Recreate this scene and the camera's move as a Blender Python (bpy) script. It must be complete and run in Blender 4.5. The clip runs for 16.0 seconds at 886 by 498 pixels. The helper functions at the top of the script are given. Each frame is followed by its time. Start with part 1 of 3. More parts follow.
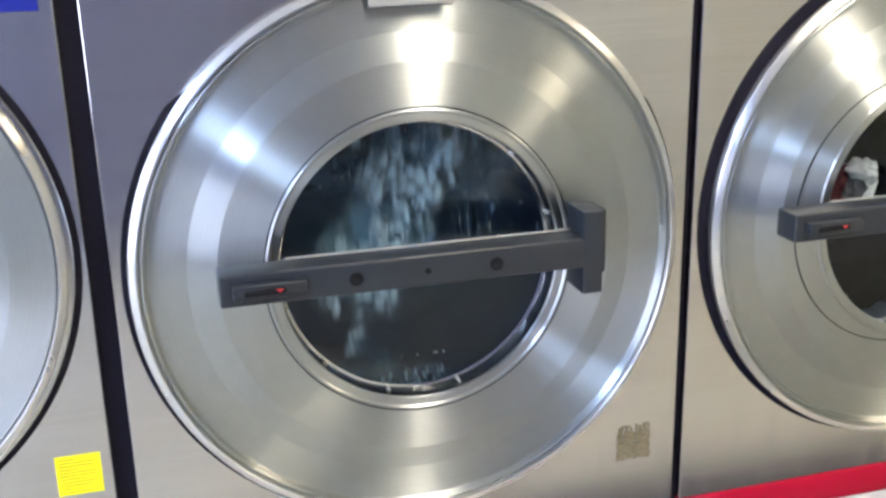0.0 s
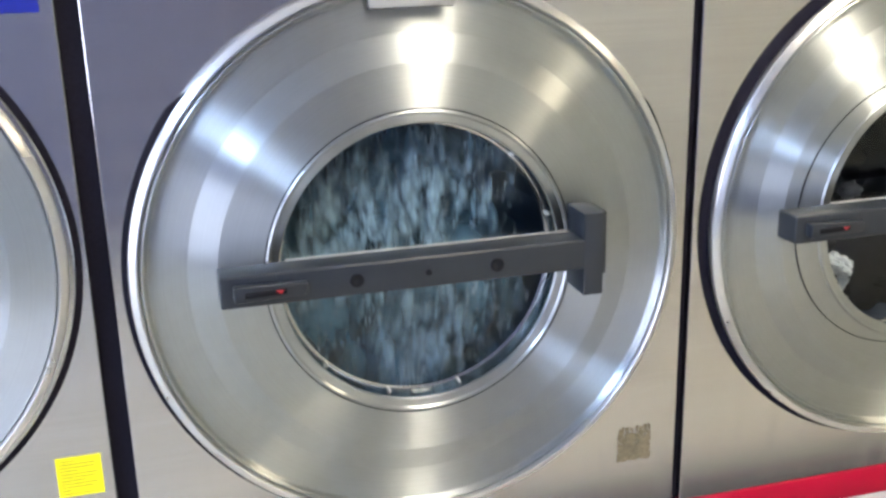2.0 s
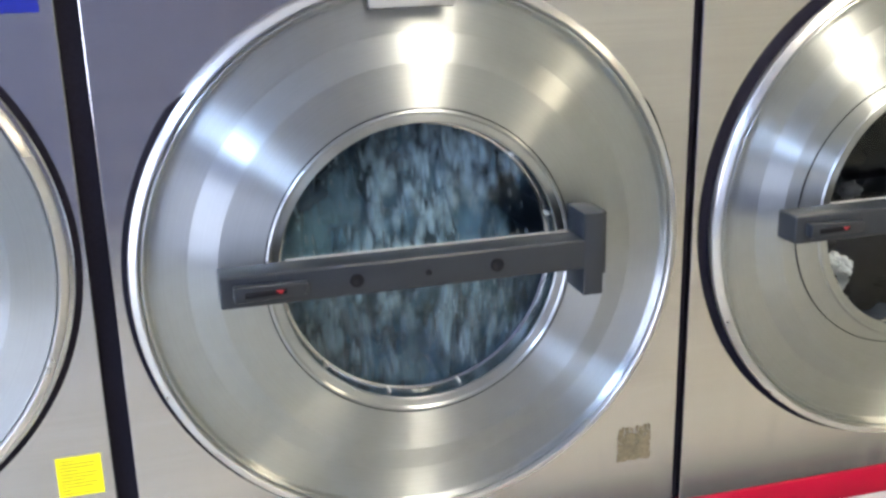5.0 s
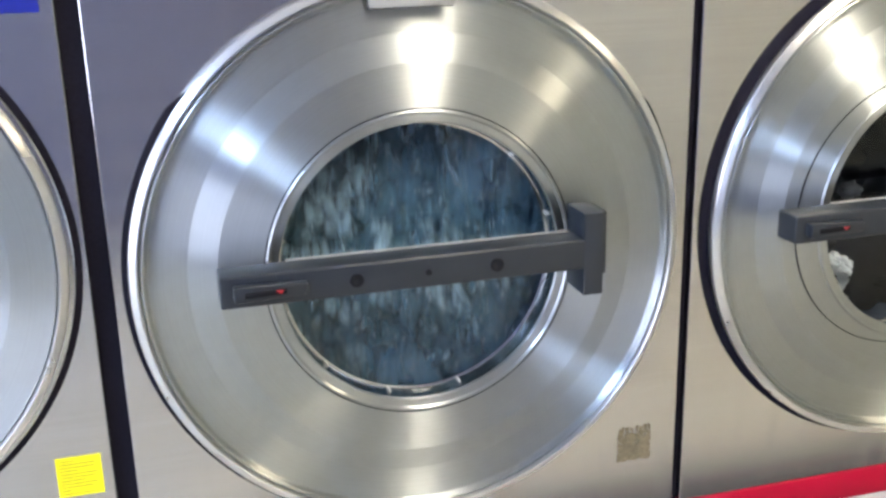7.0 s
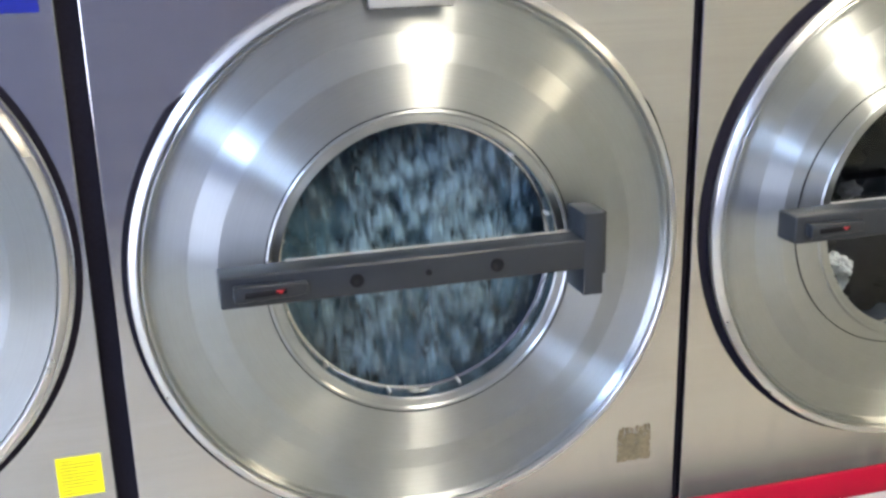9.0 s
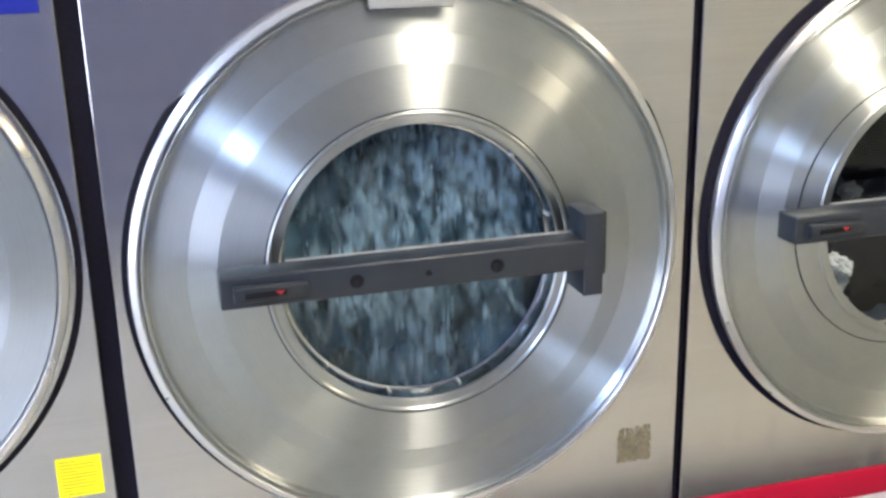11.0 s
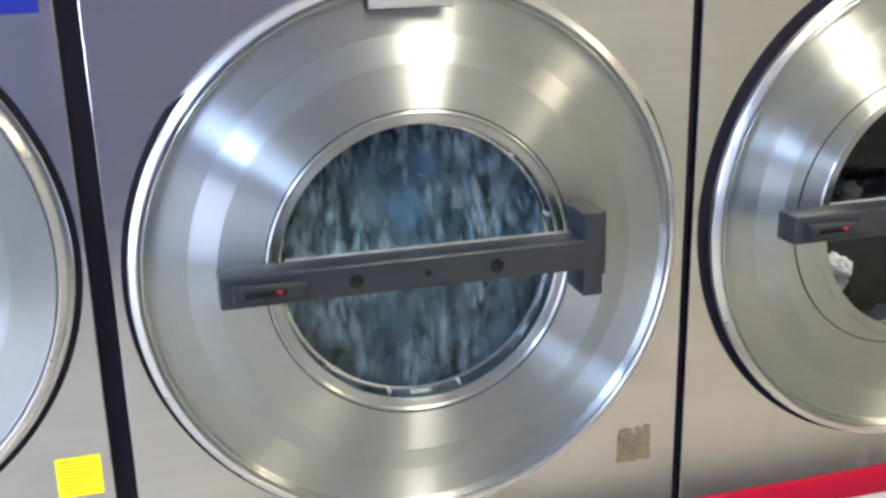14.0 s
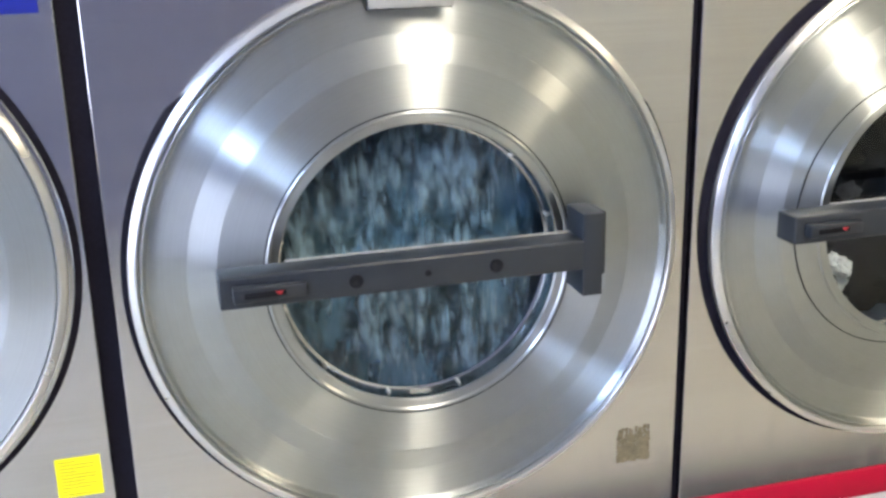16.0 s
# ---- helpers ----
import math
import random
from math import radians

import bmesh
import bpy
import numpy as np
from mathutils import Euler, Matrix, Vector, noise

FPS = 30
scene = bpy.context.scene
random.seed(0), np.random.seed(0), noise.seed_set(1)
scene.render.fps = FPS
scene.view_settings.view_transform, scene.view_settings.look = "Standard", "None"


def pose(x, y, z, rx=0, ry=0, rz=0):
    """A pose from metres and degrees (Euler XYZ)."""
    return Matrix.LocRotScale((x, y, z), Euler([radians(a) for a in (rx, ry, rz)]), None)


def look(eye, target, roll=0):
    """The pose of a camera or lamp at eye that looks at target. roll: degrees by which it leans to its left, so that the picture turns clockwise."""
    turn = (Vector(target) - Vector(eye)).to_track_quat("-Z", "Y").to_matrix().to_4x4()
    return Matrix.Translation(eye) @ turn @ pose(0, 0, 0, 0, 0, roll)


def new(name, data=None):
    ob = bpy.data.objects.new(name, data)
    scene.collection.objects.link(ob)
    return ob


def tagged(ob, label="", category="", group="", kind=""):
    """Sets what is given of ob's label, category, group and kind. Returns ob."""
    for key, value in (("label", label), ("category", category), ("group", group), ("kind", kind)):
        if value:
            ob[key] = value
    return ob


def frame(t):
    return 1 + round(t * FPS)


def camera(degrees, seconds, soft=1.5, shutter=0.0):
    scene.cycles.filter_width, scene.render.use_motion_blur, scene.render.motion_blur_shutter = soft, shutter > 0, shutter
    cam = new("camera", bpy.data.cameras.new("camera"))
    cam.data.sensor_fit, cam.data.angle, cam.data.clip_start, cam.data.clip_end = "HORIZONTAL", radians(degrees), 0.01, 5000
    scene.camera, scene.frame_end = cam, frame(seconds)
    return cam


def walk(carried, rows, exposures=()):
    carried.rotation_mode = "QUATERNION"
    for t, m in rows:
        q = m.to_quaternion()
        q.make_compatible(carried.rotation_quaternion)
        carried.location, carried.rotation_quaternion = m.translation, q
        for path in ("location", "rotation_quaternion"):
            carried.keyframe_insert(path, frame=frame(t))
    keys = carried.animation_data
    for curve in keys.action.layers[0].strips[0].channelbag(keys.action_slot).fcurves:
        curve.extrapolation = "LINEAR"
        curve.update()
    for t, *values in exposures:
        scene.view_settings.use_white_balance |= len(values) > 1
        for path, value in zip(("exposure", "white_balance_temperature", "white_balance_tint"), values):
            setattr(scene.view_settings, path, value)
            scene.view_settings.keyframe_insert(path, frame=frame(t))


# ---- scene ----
H = 0.90          # height of the door centres of the two near machines
EYE = (0.0659, -1.2239, H + 0.4016)


def view(yaw, pitch):
    return pose(*EYE, 90 + pitch, 0, yaw) @ pose(0, 0, 0, 0, 0, -1.393)


cam = camera(46.15, 16.0, soft=2.9, shutter=0.28)
YAW, PITCH, STEP = -15.4905, -17.1028, 0.0311
DRIFT = [(0.0, -1.0, -2.5), (0.5, -0.6, -1.9), (1.0, -0.3, -1.3), (1.5, 0, -0.7), (2.0, 0, 0), (4.0, 0, 0), (6.5, 0, 0), (9.0, 0, 0.1),
         (11.5, 0, 1.3), (12.5, -0.2, 0.5), (13.5, -0.3, 0.9), (14.5, -0.8, 1.3), (16.0, -1.3, 1.3)]
walk(cam, [(t, view(YAW + dx * STEP, PITCH + dy * STEP)) for t, dx, dy in DRIFT], [(0.0, 0.1), (16.0, 0.1)])

# ---- light ----
world = bpy.data.worlds.new("world")
scene.world = world
world.use_nodes = True
wn = world.node_tree.nodes
sky = wn.new("ShaderNodeTexSky")
sky.sky_type, sky.sun_disc, sky.sun_elevation, sky.sun_rotation = "NISHITA", False, radians(40), radians(200)
world.node_tree.links.new(sky.outputs[0], wn["Background"].inputs[0])
wn["Background"].inputs[1].default_value = 0.1


# ---- materials ----
def mat(name, colour, rough=0.5, metal=0.0):
    m = bpy.data.materials.new(name)
    m.use_nodes = True
    b = m.node_tree.nodes["Principled BSDF"]
    b.inputs["Base Color"].default_value = (*colour, 1)
    b.inputs["Roughness"].default_value = rough
    b.inputs["Metallic"].default_value = metal
    return m, m.node_tree.nodes, m.node_tree.links, b


def noisy(name, colour, rough=0.5, metal=0.0, scale=(8, 8, 8), vary=0.12, fine=(90, 90, 90), bump=0.05, rvary=0.1, coords="Object", spec=0.5):
    """Colour and roughness vary on two scales, with a fine relief."""
    m, n, l, b = mat(name, colour, rough, metal)
    b.inputs["Specular IOR Level"].default_value = spec
    tc = n.new("ShaderNodeTexCoord")

    def tex(sc, detail):
        mp, t = n.new("ShaderNodeMapping"), n.new("ShaderNodeTexNoise")
        mp.inputs["Scale"].default_value = sc
        t.inputs["Scale"].default_value, t.inputs["Detail"].default_value = 1.0, detail
        l.new(tc.outputs[coords], mp.inputs[0]), l.new(mp.outputs[0], t.inputs["Vector"])
        return t
    t1, t2 = tex(scale, 4), tex(fine, 3)
    add = n.new("ShaderNodeMath")
    add.operation = "ADD"
    l.new(t1.outputs["Fac"], add.inputs[0]), l.new(t2.outputs["Fac"], add.inputs[1])
    cr = n.new("ShaderNodeMapRange")
    cr.inputs["From Min"].default_value, cr.inputs["From Max"].default_value = 0.6, 1.4
    cr.inputs["To Min"].default_value, cr.inputs["To Max"].default_value = 1 - vary, 1 + vary
    l.new(add.outputs[0], cr.inputs["Value"])
    mul = n.new("ShaderNodeVectorMath")
    mul.operation = "SCALE"
    mul.inputs[0].default_value = colour
    l.new(cr.outputs[0], mul.inputs["Scale"]), l.new(mul.outputs[0], b.inputs["Base Color"])
    rr = n.new("ShaderNodeMapRange")
    rr.inputs["From Min"].default_value, rr.inputs["From Max"].default_value = 0.3, 0.7
    rr.inputs["To Min"].default_value, rr.inputs["To Max"].default_value = rough * (1 - rvary), rough * (1 + rvary)
    l.new(t1.outputs["Fac"], rr.inputs["Value"]), l.new(rr.outputs[0], b.inputs["Roughness"])
    if bump:
        bp = n.new("ShaderNodeBump")
        bp.inputs["Strength"].default_value, bp.inputs["Distance"].default_value = bump, 0.001
        l.new(t2.outputs["Fac"], bp.inputs["Height"]), l.new(bp.outputs[0], b.inputs["Normal"])
    return m


def brushed(name, colour, rough, aniso, axis, turn=0.25, scale=(3, 3, 60), fine=(8, 8, 900), vary=0.05):
    m = noisy(name, colour, rough, 1.0, scale, vary, fine, 0.02, 0.12)
    n, l = m.node_tree.nodes, m.node_tree.links
    b = n["Principled BSDF"]
    tg = n.new("ShaderNodeTangent")
    tg.direction_type, tg.axis = "RADIAL", axis
    l.new(tg.outputs[0], b.inputs["Tangent"])
    b.inputs["Anisotropic"].default_value, b.inputs["Anisotropic Rotation"].default_value = aniso, turn
    return m


def rings(m, strength, scale):
    """Fine turning marks about the door's axis."""
    n, l = m.node_tree.nodes, m.node_tree.links
    b = n["Principled BSDF"]
    tc, mp, ln, t, mr, mul = n.new("ShaderNodeTexCoord"), n.new("ShaderNodeVectorMath"), n.new("ShaderNodeVectorMath"), n.new("ShaderNodeTexNoise"), n.new("ShaderNodeMapRange"), n.new("ShaderNodeVectorMath")
    mp.operation, ln.operation, mul.operation = "MULTIPLY", "LENGTH", "SCALE"
    mp.inputs[1].default_value = (1, 0, 1)
    t.noise_dimensions = "1D"
    t.inputs["Scale"].default_value, t.inputs["Detail"].default_value = scale, 4
    mr.inputs["From Min"].default_value, mr.inputs["From Max"].default_value = 0.3, 0.7
    mr.inputs["To Min"].default_value, mr.inputs["To Max"].default_value = 1 - strength, 1 + strength
    l.new(tc.outputs["Object"], mp.inputs[0]), l.new(mp.outputs[0], ln.inputs[0]), l.new(ln.outputs["Value"], t.inputs["W"])
    l.new(t.outputs["Fac"], mr.inputs["Value"]), l.new(mr.outputs[0], mul.inputs["Scale"])
    old = b.inputs["Base Color"].links[0].from_socket
    l.new(old, mul.inputs[0]), l.new(mul.outputs[0], b.inputs["Base Color"])


def smears(m, amount, scale):
    """Wiped and dripped marks: patches that are duller than the rest."""
    n, l = m.node_tree.nodes, m.node_tree.links
    b = n["Principled BSDF"]
    tc, mp, t, mr, add = n.new("ShaderNodeTexCoord"), n.new("ShaderNodeMapping"), n.new("ShaderNodeTexNoise"), n.new("ShaderNodeMapRange"), n.new("ShaderNodeMath")
    mp.inputs["Scale"].default_value = scale
    t.inputs["Scale"].default_value, t.inputs["Detail"].default_value = 1.0, 5
    mr.inputs["From Min"].default_value, mr.inputs["From Max"].default_value = 0.52, 0.75
    mr.inputs["To Min"].default_value, mr.inputs["To Max"].default_value = 0.0, amount
    l.new(tc.outputs["Object"], mp.inputs[0]), l.new(mp.outputs[0], t.inputs["Vector"]), l.new(t.outputs["Fac"], mr.inputs["Value"])
    l.new(b.inputs["Roughness"].links[0].from_socket, add.inputs[0]), l.new(mr.outputs[0], add.inputs[1])
    l.new(add.outputs[0], b.inputs["Roughness"])


def glass_mat(name):
    m, n, l, b = mat(name, (1, 1, 1), 0.0)
    tr, gl, lw, mx = n.new("ShaderNodeBsdfTransparent"), n.new("ShaderNodeBsdfGlossy"), n.new("ShaderNodeLayerWeight"), n.new("ShaderNodeMixShader")
    pw, ma = n.new("ShaderNodeMath"), n.new("ShaderNodeMath")
    pw.operation, ma.operation = "POWER", "MULTIPLY_ADD"
    pw.inputs[1].default_value, ma.inputs[1].default_value, ma.inputs[2].default_value = 5.0, 0.97, 0.024
    tr.inputs[0].default_value = (0.90, 0.94, 0.97, 1)
    gl.inputs["Roughness"].default_value = 0.03
    lw.inputs["Blend"].default_value = 0.5
    l.new(lw.outputs["Facing"], pw.inputs[0]), l.new(pw.outputs[0], ma.inputs[0]), l.new(ma.outputs[0], mx.inputs[0])
    l.new(tr.outputs[0], mx.inputs[1]), l.new(gl.outputs[0], mx.inputs[2])
    l.new(mx.outputs[0], n["Material Output"].inputs["Surface"])
    return m


def foam_mat(name, colour, lo, hi, scale):
    """Foamy water: whitish, lit from both sides, its cover broken up along the fall."""
    m, n, l, b = mat(name, colour, 0.35)
    tc, mp, t, mr = n.new("ShaderNodeTexCoord"), n.new("ShaderNodeMapping"), n.new("ShaderNodeTexNoise"), n.new("ShaderNodeMapRange")
    mp.inputs["Scale"].default_value = scale
    t.inputs["Scale"].default_value, t.inputs["Detail"].default_value = 1.0, 4
    mr.inputs["From Min"].default_value, mr.inputs["From Max"].default_value = 0.36, 0.66
    mr.inputs["To Min"].default_value, mr.inputs["To Max"].default_value = lo, hi
    l.new(tc.outputs["Object"], mp.inputs[0]), l.new(mp.outputs[0], t.inputs["Vector"])
    at, mu = n.new("ShaderNodeAttribute"), n.new("ShaderNodeMath")
    at.attribute_name, mu.operation = "cover", "MULTIPLY"
    l.new(t.outputs["Fac"], mr.inputs["Value"]), l.new(mr.outputs[0], mu.inputs[0]), l.new(at.outputs["Fac"], mu.inputs[1])
    df, tl, body, cl, mx = n.new("ShaderNodeBsdfDiffuse"), n.new("ShaderNodeBsdfTranslucent"), n.new("ShaderNodeMixShader"), n.new("ShaderNodeBsdfTransparent"), n.new("ShaderNodeMixShader")
    df.inputs["Color"].default_value = tl.inputs["Color"].default_value = (*colour, 1)
    body.inputs[0].default_value = 0.5
    l.new(df.outputs[0], body.inputs[1]), l.new(tl.outputs[0], body.inputs[2])
    l.new(mu.outputs[0], mx.inputs[0]), l.new(cl.outputs[0], mx.inputs[1]), l.new(body.outputs[0], mx.inputs[2])
    l.new(mx.outputs[0], n["Material Output"].inputs["Surface"])
    n.remove(b)
    return m


def glow(name, colour, strength):
    m, n, l, b = mat(name, (0.8, 0.8, 0.8), 0.4)
    b.inputs["Emission Color"].default_value = (*colour, 1)
    b.inputs["Emission Strength"].default_value = strength
    return m


def spun(m, aniso):
    """Turned steel: the tool marks draw every reflection out along the radius."""
    n, l = m.node_tree.nodes, m.node_tree.links
    b, g = n["Principled BSDF"], n.new("ShaderNodeBsdfAnisotropic")
    g.inputs["Anisotropy"].default_value = aniso
    for a, c in (("Roughness", "Roughness"), ("Base Color", "Color"), ("Normal", "Normal"), ("Tangent", "Tangent")):
        l.new(b.inputs[a].links[0].from_socket, g.inputs[c])
    l.new(g.outputs[0], n["Material Output"].inputs["Surface"])
    n.remove(b)


PANEL = brushed("brushed_panel_steel", (0.61, 0.597, 0.60), 0.155, 0.3, "Z", scale=(2, 2, 30), fine=(5, 5, 500), vary=0.08)
DISH = brushed("spun_door_steel", (0.515, 0.545, 0.55), 0.355, 0.99, "Y", scale=(9, 9, 9), fine=(60, 60, 60), vary=0.04)
rings(DISH, 0.03, 420)
smears(PANEL, 0.07, (34, 34, 3.5))
smears(DISH, 0.06, (14, 14, 14))
spun(DISH, 0.73)
RINGSTEEL = brushed("spun_ring_steel", (0.46, 0.485, 0.49), 0.31, 0.9, "Y", scale=(9, 9, 9), fine=(60, 60, 60), vary=0.04)
spun(RINGSTEEL, 0.62)
RIM = brushed("bright_rim_steel", (0.80, 0.80, 0.80), 0.30, 0.9, "Y", scale=(9, 9, 9), fine=(60, 60, 60), vary=0.04)
CHROME = noisy("polished_trim_steel", (0.56, 0.57, 0.58), 0.17, 1.0, (12, 12, 12), 0.04, (150, 150, 150), 0.01)
DRUMSTEEL = noisy("dull_drum_steel", (0.14, 0.185, 0.28), 0.65, 0.0, (6, 6, 6), 0.2, (60, 60, 60), 0.1)
RUBBER = noisy("black_rubber", (0.011, 0.010, 0.016), 0.8, 0.0, (20, 20, 20), 0.3, (200, 200, 200), 0.0, spec=0.06)
GREY = noisy("grey_enamel", (0.019, 0.023, 0.030), 0.34, 0.0, (14, 14, 14), 0.10, (260, 260, 260), 0.0, spec=0.5)
HOLE = noisy("dark_recess", (0.010, 0.010, 0.012), 0.7, 0.0, spec=0.1)
REDMARK = noisy("red_mark", (0.45, 0.02, 0.03), 0.4)
RED = noisy("red_band_enamel", (0.40, 0.003, 0.026), 0.5, 0.0, (10, 10, 10), 0.08, (300, 300, 300), 0.04, spec=0.22)
BASE = noisy("light_grey_base_paint", (0.62, 0.60, 0.57), 0.45, 0.0)
YELLOW = noisy("yellow_paper_label", (0.92, 0.82, 0.01), 0.5, 0.0, (30, 30, 30), 0.04, (300, 300, 300), 0.02)
BLUE = noisy("blue_label_film", (0.006, 0.014, 0.22), 0.4, 0.0, (30, 30, 30), 0.1, (300, 300, 300), 0.02)
INK = noisy("label_ink", (0.36, 0.31, 0.015), 0.6)
GLUE = noisy("dried_glue_residue", (0.18, 0.150, 0.095), 0.5, 0.0, (60, 60, 40), 0.45, (300, 300, 200), 0.3)
GLASS = glass_mat("window_glass")
FOAM = foam_mat("foam_streaks", (0.62, 0.79, 0.87), 0.26, 0.76, (50, 50, 14))
MIST = foam_mat("bluish_spray", (0.29, 0.475, 0.60), 0.42, 0.80, (25, 25, 10))
VEIL = foam_mat("foam_veil", (0.30, 0.49, 0.60), 0.06, 0.55, (120, 120, 24))
# Faint bluish cover for a painted haze that lifts the dark in the drum.
HAZE = foam_mat("bluish_haze", (0.22, 0.33, 0.43), 0.04, 0.11, (14, 14, 9))
DROP = foam_mat("water_drops", (0.64, 0.76, 0.84), 0.3, 0.75, (120, 120, 60))
CLOTH = noisy("white_terry_cloth", (0.80, 0.79, 0.77), 0.9, 0.0, (25, 25, 25), 0.08, (350, 350, 350), 0.5)
CLOTHDARK = noisy("dark_wet_cloth", (0.013, 0.013, 0.018), 0.7, 0.0, (18, 18, 18), 0.4, (60, 60, 60), 0.0, spec=0.25)
CLOTHRED = noisy("maroon_cloth", (0.10, 0.012, 0.014), 0.8, 0.0, (25, 25, 25), 0.2, (350, 350, 350), 0.5)
CLOTHGREY = noisy("grey_cloth", (0.12, 0.12, 0.13), 0.85, 0.0, (25, 25, 25), 0.2, (350, 350, 350), 0.5)
WALLPAINT = noisy("blue_grey_wall_paint", (0.135, 0.14, 0.205), 0.7, 0.0, (2, 2, 2), 0.06, (80, 80, 80), 0.1)
WALLWARM = noisy("cream_wall_paint", (0.58, 0.597, 0.55), 0.7, 0.0, (2, 2, 2), 0.06, (80, 80, 80), 0.1)
CEILING = noisy("white_ceiling", (0.74, 0.74, 0.75), 0.8, 0.0, (2, 2, 2), 0.05, (60, 60, 60), 0.2)
FLOOR = noisy("tan_floor_tile", (0.43, 0.405, 0.345), 0.4, 0.0, (1.5, 1.5, 1.5), 0.10, (40, 40, 40), 0.1)
DARKSLAB = noisy("dark_slab", (0.022, 0.025, 0.038), 0.6, 0.0, (4, 4, 4), 0.15, (120, 120, 120), 0.2)
LAMPWARM = glow("warm_lamp_diffuser", (1.0, 0.905, 0.74), 35)
LAMPAMBER = glow("amber_lamp_diffuser", (1.0, 0.84, 0.60), 24)
LAMPCOOL = glow("cool_lamp_diffuser", (0.52, 0.69, 1.0), 60)
PLATE = noisy("worn_aluminium", (0.42, 0.42, 0.40), 0.5, 0.3, (30, 30, 30), 0.1, (300, 300, 300), 0.05)
FRAME = noisy("white_metal_frame", (0.7, 0.7, 0.7), 0.4)


# ---- building helpers ----
def link(name, bm, material, parent=None, label="", smooth=True, at=None, sharp=35):
    bmesh.ops.recalc_face_normals(bm, faces=bm.faces)
    me = bpy.data.meshes.new(name)
    bm.to_mesh(me)
    bm.free()
    for mm in (material if isinstance(material, (list, tuple)) else [material]):
        me.materials.append(mm)
    if smooth:
        for p in me.polygons:
            p.use_smooth = True
        me.set_sharp_from_angle(angle=radians(sharp))
    ob = new(name, me)
    ob.parent = parent
    if at:
        ob.location = at
    if label:
        ob["label"] = label
    return ob


def part(name, bm, material, parent, label="", smooth=True, at=None, sharp=35):
    return link(name, bm, material, parent, label, smooth, at, sharp)


def box(x0, x1, y0, y1, z0, z1, bevel=0.0, seg=2, bm=None):
    b = bmesh.new()
    bmesh.ops.create_cube(b, size=1)
    for v in b.verts:
        v.co = Vector(((x0 + x1) / 2 + v.co.x * (x1 - x0), (y0 + y1) / 2 + v.co.y * (y1 - y0), (z0 + z1) / 2 + v.co.z * (z1 - z0)))
    if bevel:
        bmesh.ops.bevel(b, geom=b.edges[:], offset=bevel, segments=seg, affect="EDGES", profile=0.5)
    if bm is None:
        return b
    me = bpy.data.meshes.new("tmp")
    b.to_mesh(me)
    b.free()
    bm.from_mesh(me)
    bpy.data.meshes.remove(me)
    return bm


def lathe(profile, n=128, a0=0.0, a1=360.0, closed=False, width=None):
    """Turn (radius, y) pairs about the y axis. width(angle) may shift the radius by a share of its place along the profile."""
    bm = bmesh.new()
    full = abs(a1 - a0) >= 360
    rings = []
    for i in range(n if full else n + 1):
        a = radians(a0 + (a1 - a0) * i / n)
        row = []
        for k, (r, y) in enumerate(profile):
            rr = width(math.degrees(a), r) if width else r
            row.append(bm.verts.new((rr * math.cos(a), y, rr * math.sin(a))))
        rings.append(row)
    m = len(profile)
    for i in range(n):
        p, q = rings[i], rings[(i + 1) % len(rings)]
        for k in range(m if closed else m - 1):
            bm.faces.new((p[k], p[(k + 1) % m], q[(k + 1) % m], q[k]))
    return bm


def disc(r, y0, y1, n=96):
    """A solid round slab between y0 and y1."""
    bm = bmesh.new()
    f = [bm.verts.new((r * math.cos(2 * math.pi * i / n), y0, r * math.sin(2 * math.pi * i / n))) for i in range(n)]
    b = [bm.verts.new((r * math.cos(2 * math.pi * i / n), y1, r * math.sin(2 * math.pi * i / n))) for i in range(n)]
    bm.faces.new(f), bm.faces.new(b)
    for i in range(n):
        bm.faces.new((f[i], f[(i + 1) % n], b[(i + 1) % n], b[i]))
    return bm


def holed_panel(xl, xr, zb, zt, r, thick, n=128):
    """A sheet at y = 0 with a round hole about the origin, its outer edge turned back."""
    bm = bmesh.new()
    corners = [math.atan2(z, x) for x, z in ((xr, zt), (xl, zt), (xl, zb), (xr, zb))]
    angles = sorted([2 * math.pi * i / n - math.pi for i in range(n)] + corners)

    def rim(a, inset):
        c, s = math.cos(a), math.sin(a)
        k = min((xr - inset) / c if c > 1e-6 else 9, (xl + inset) / c if c < -1e-6 else 9, (zt - inset) / s if s > 1e-6 else 9, (zb + inset) / s if s < -1e-6 else 9)
        return c * k, s * k
    rows = []
    for a in angles:
        c, s = math.cos(a), math.sin(a)
        x1, z1 = rim(a, 0.0012)
        x2, z2 = rim(a, 0.0004)
        x3, z3 = rim(a, 0.0)
        rows.append([bm.verts.new(p) for p in ((c * r, thick, s * r), (c * r, 0.0, s * r), (x1, 0, z1), (x2, 0.0006, z2), (x3, 0.002, z3), (x3, 0.03, z3))])
    for i in range(len(rows)):
        p, q = rows[i], rows[(i + 1) % len(rows)]
        for k in range(5):
            bm.faces.new((p[k], p[k + 1], q[k + 1], q[k]))
    bmesh.ops.remove_doubles(bm, verts=bm.verts, dist=1e-6)
    return bm


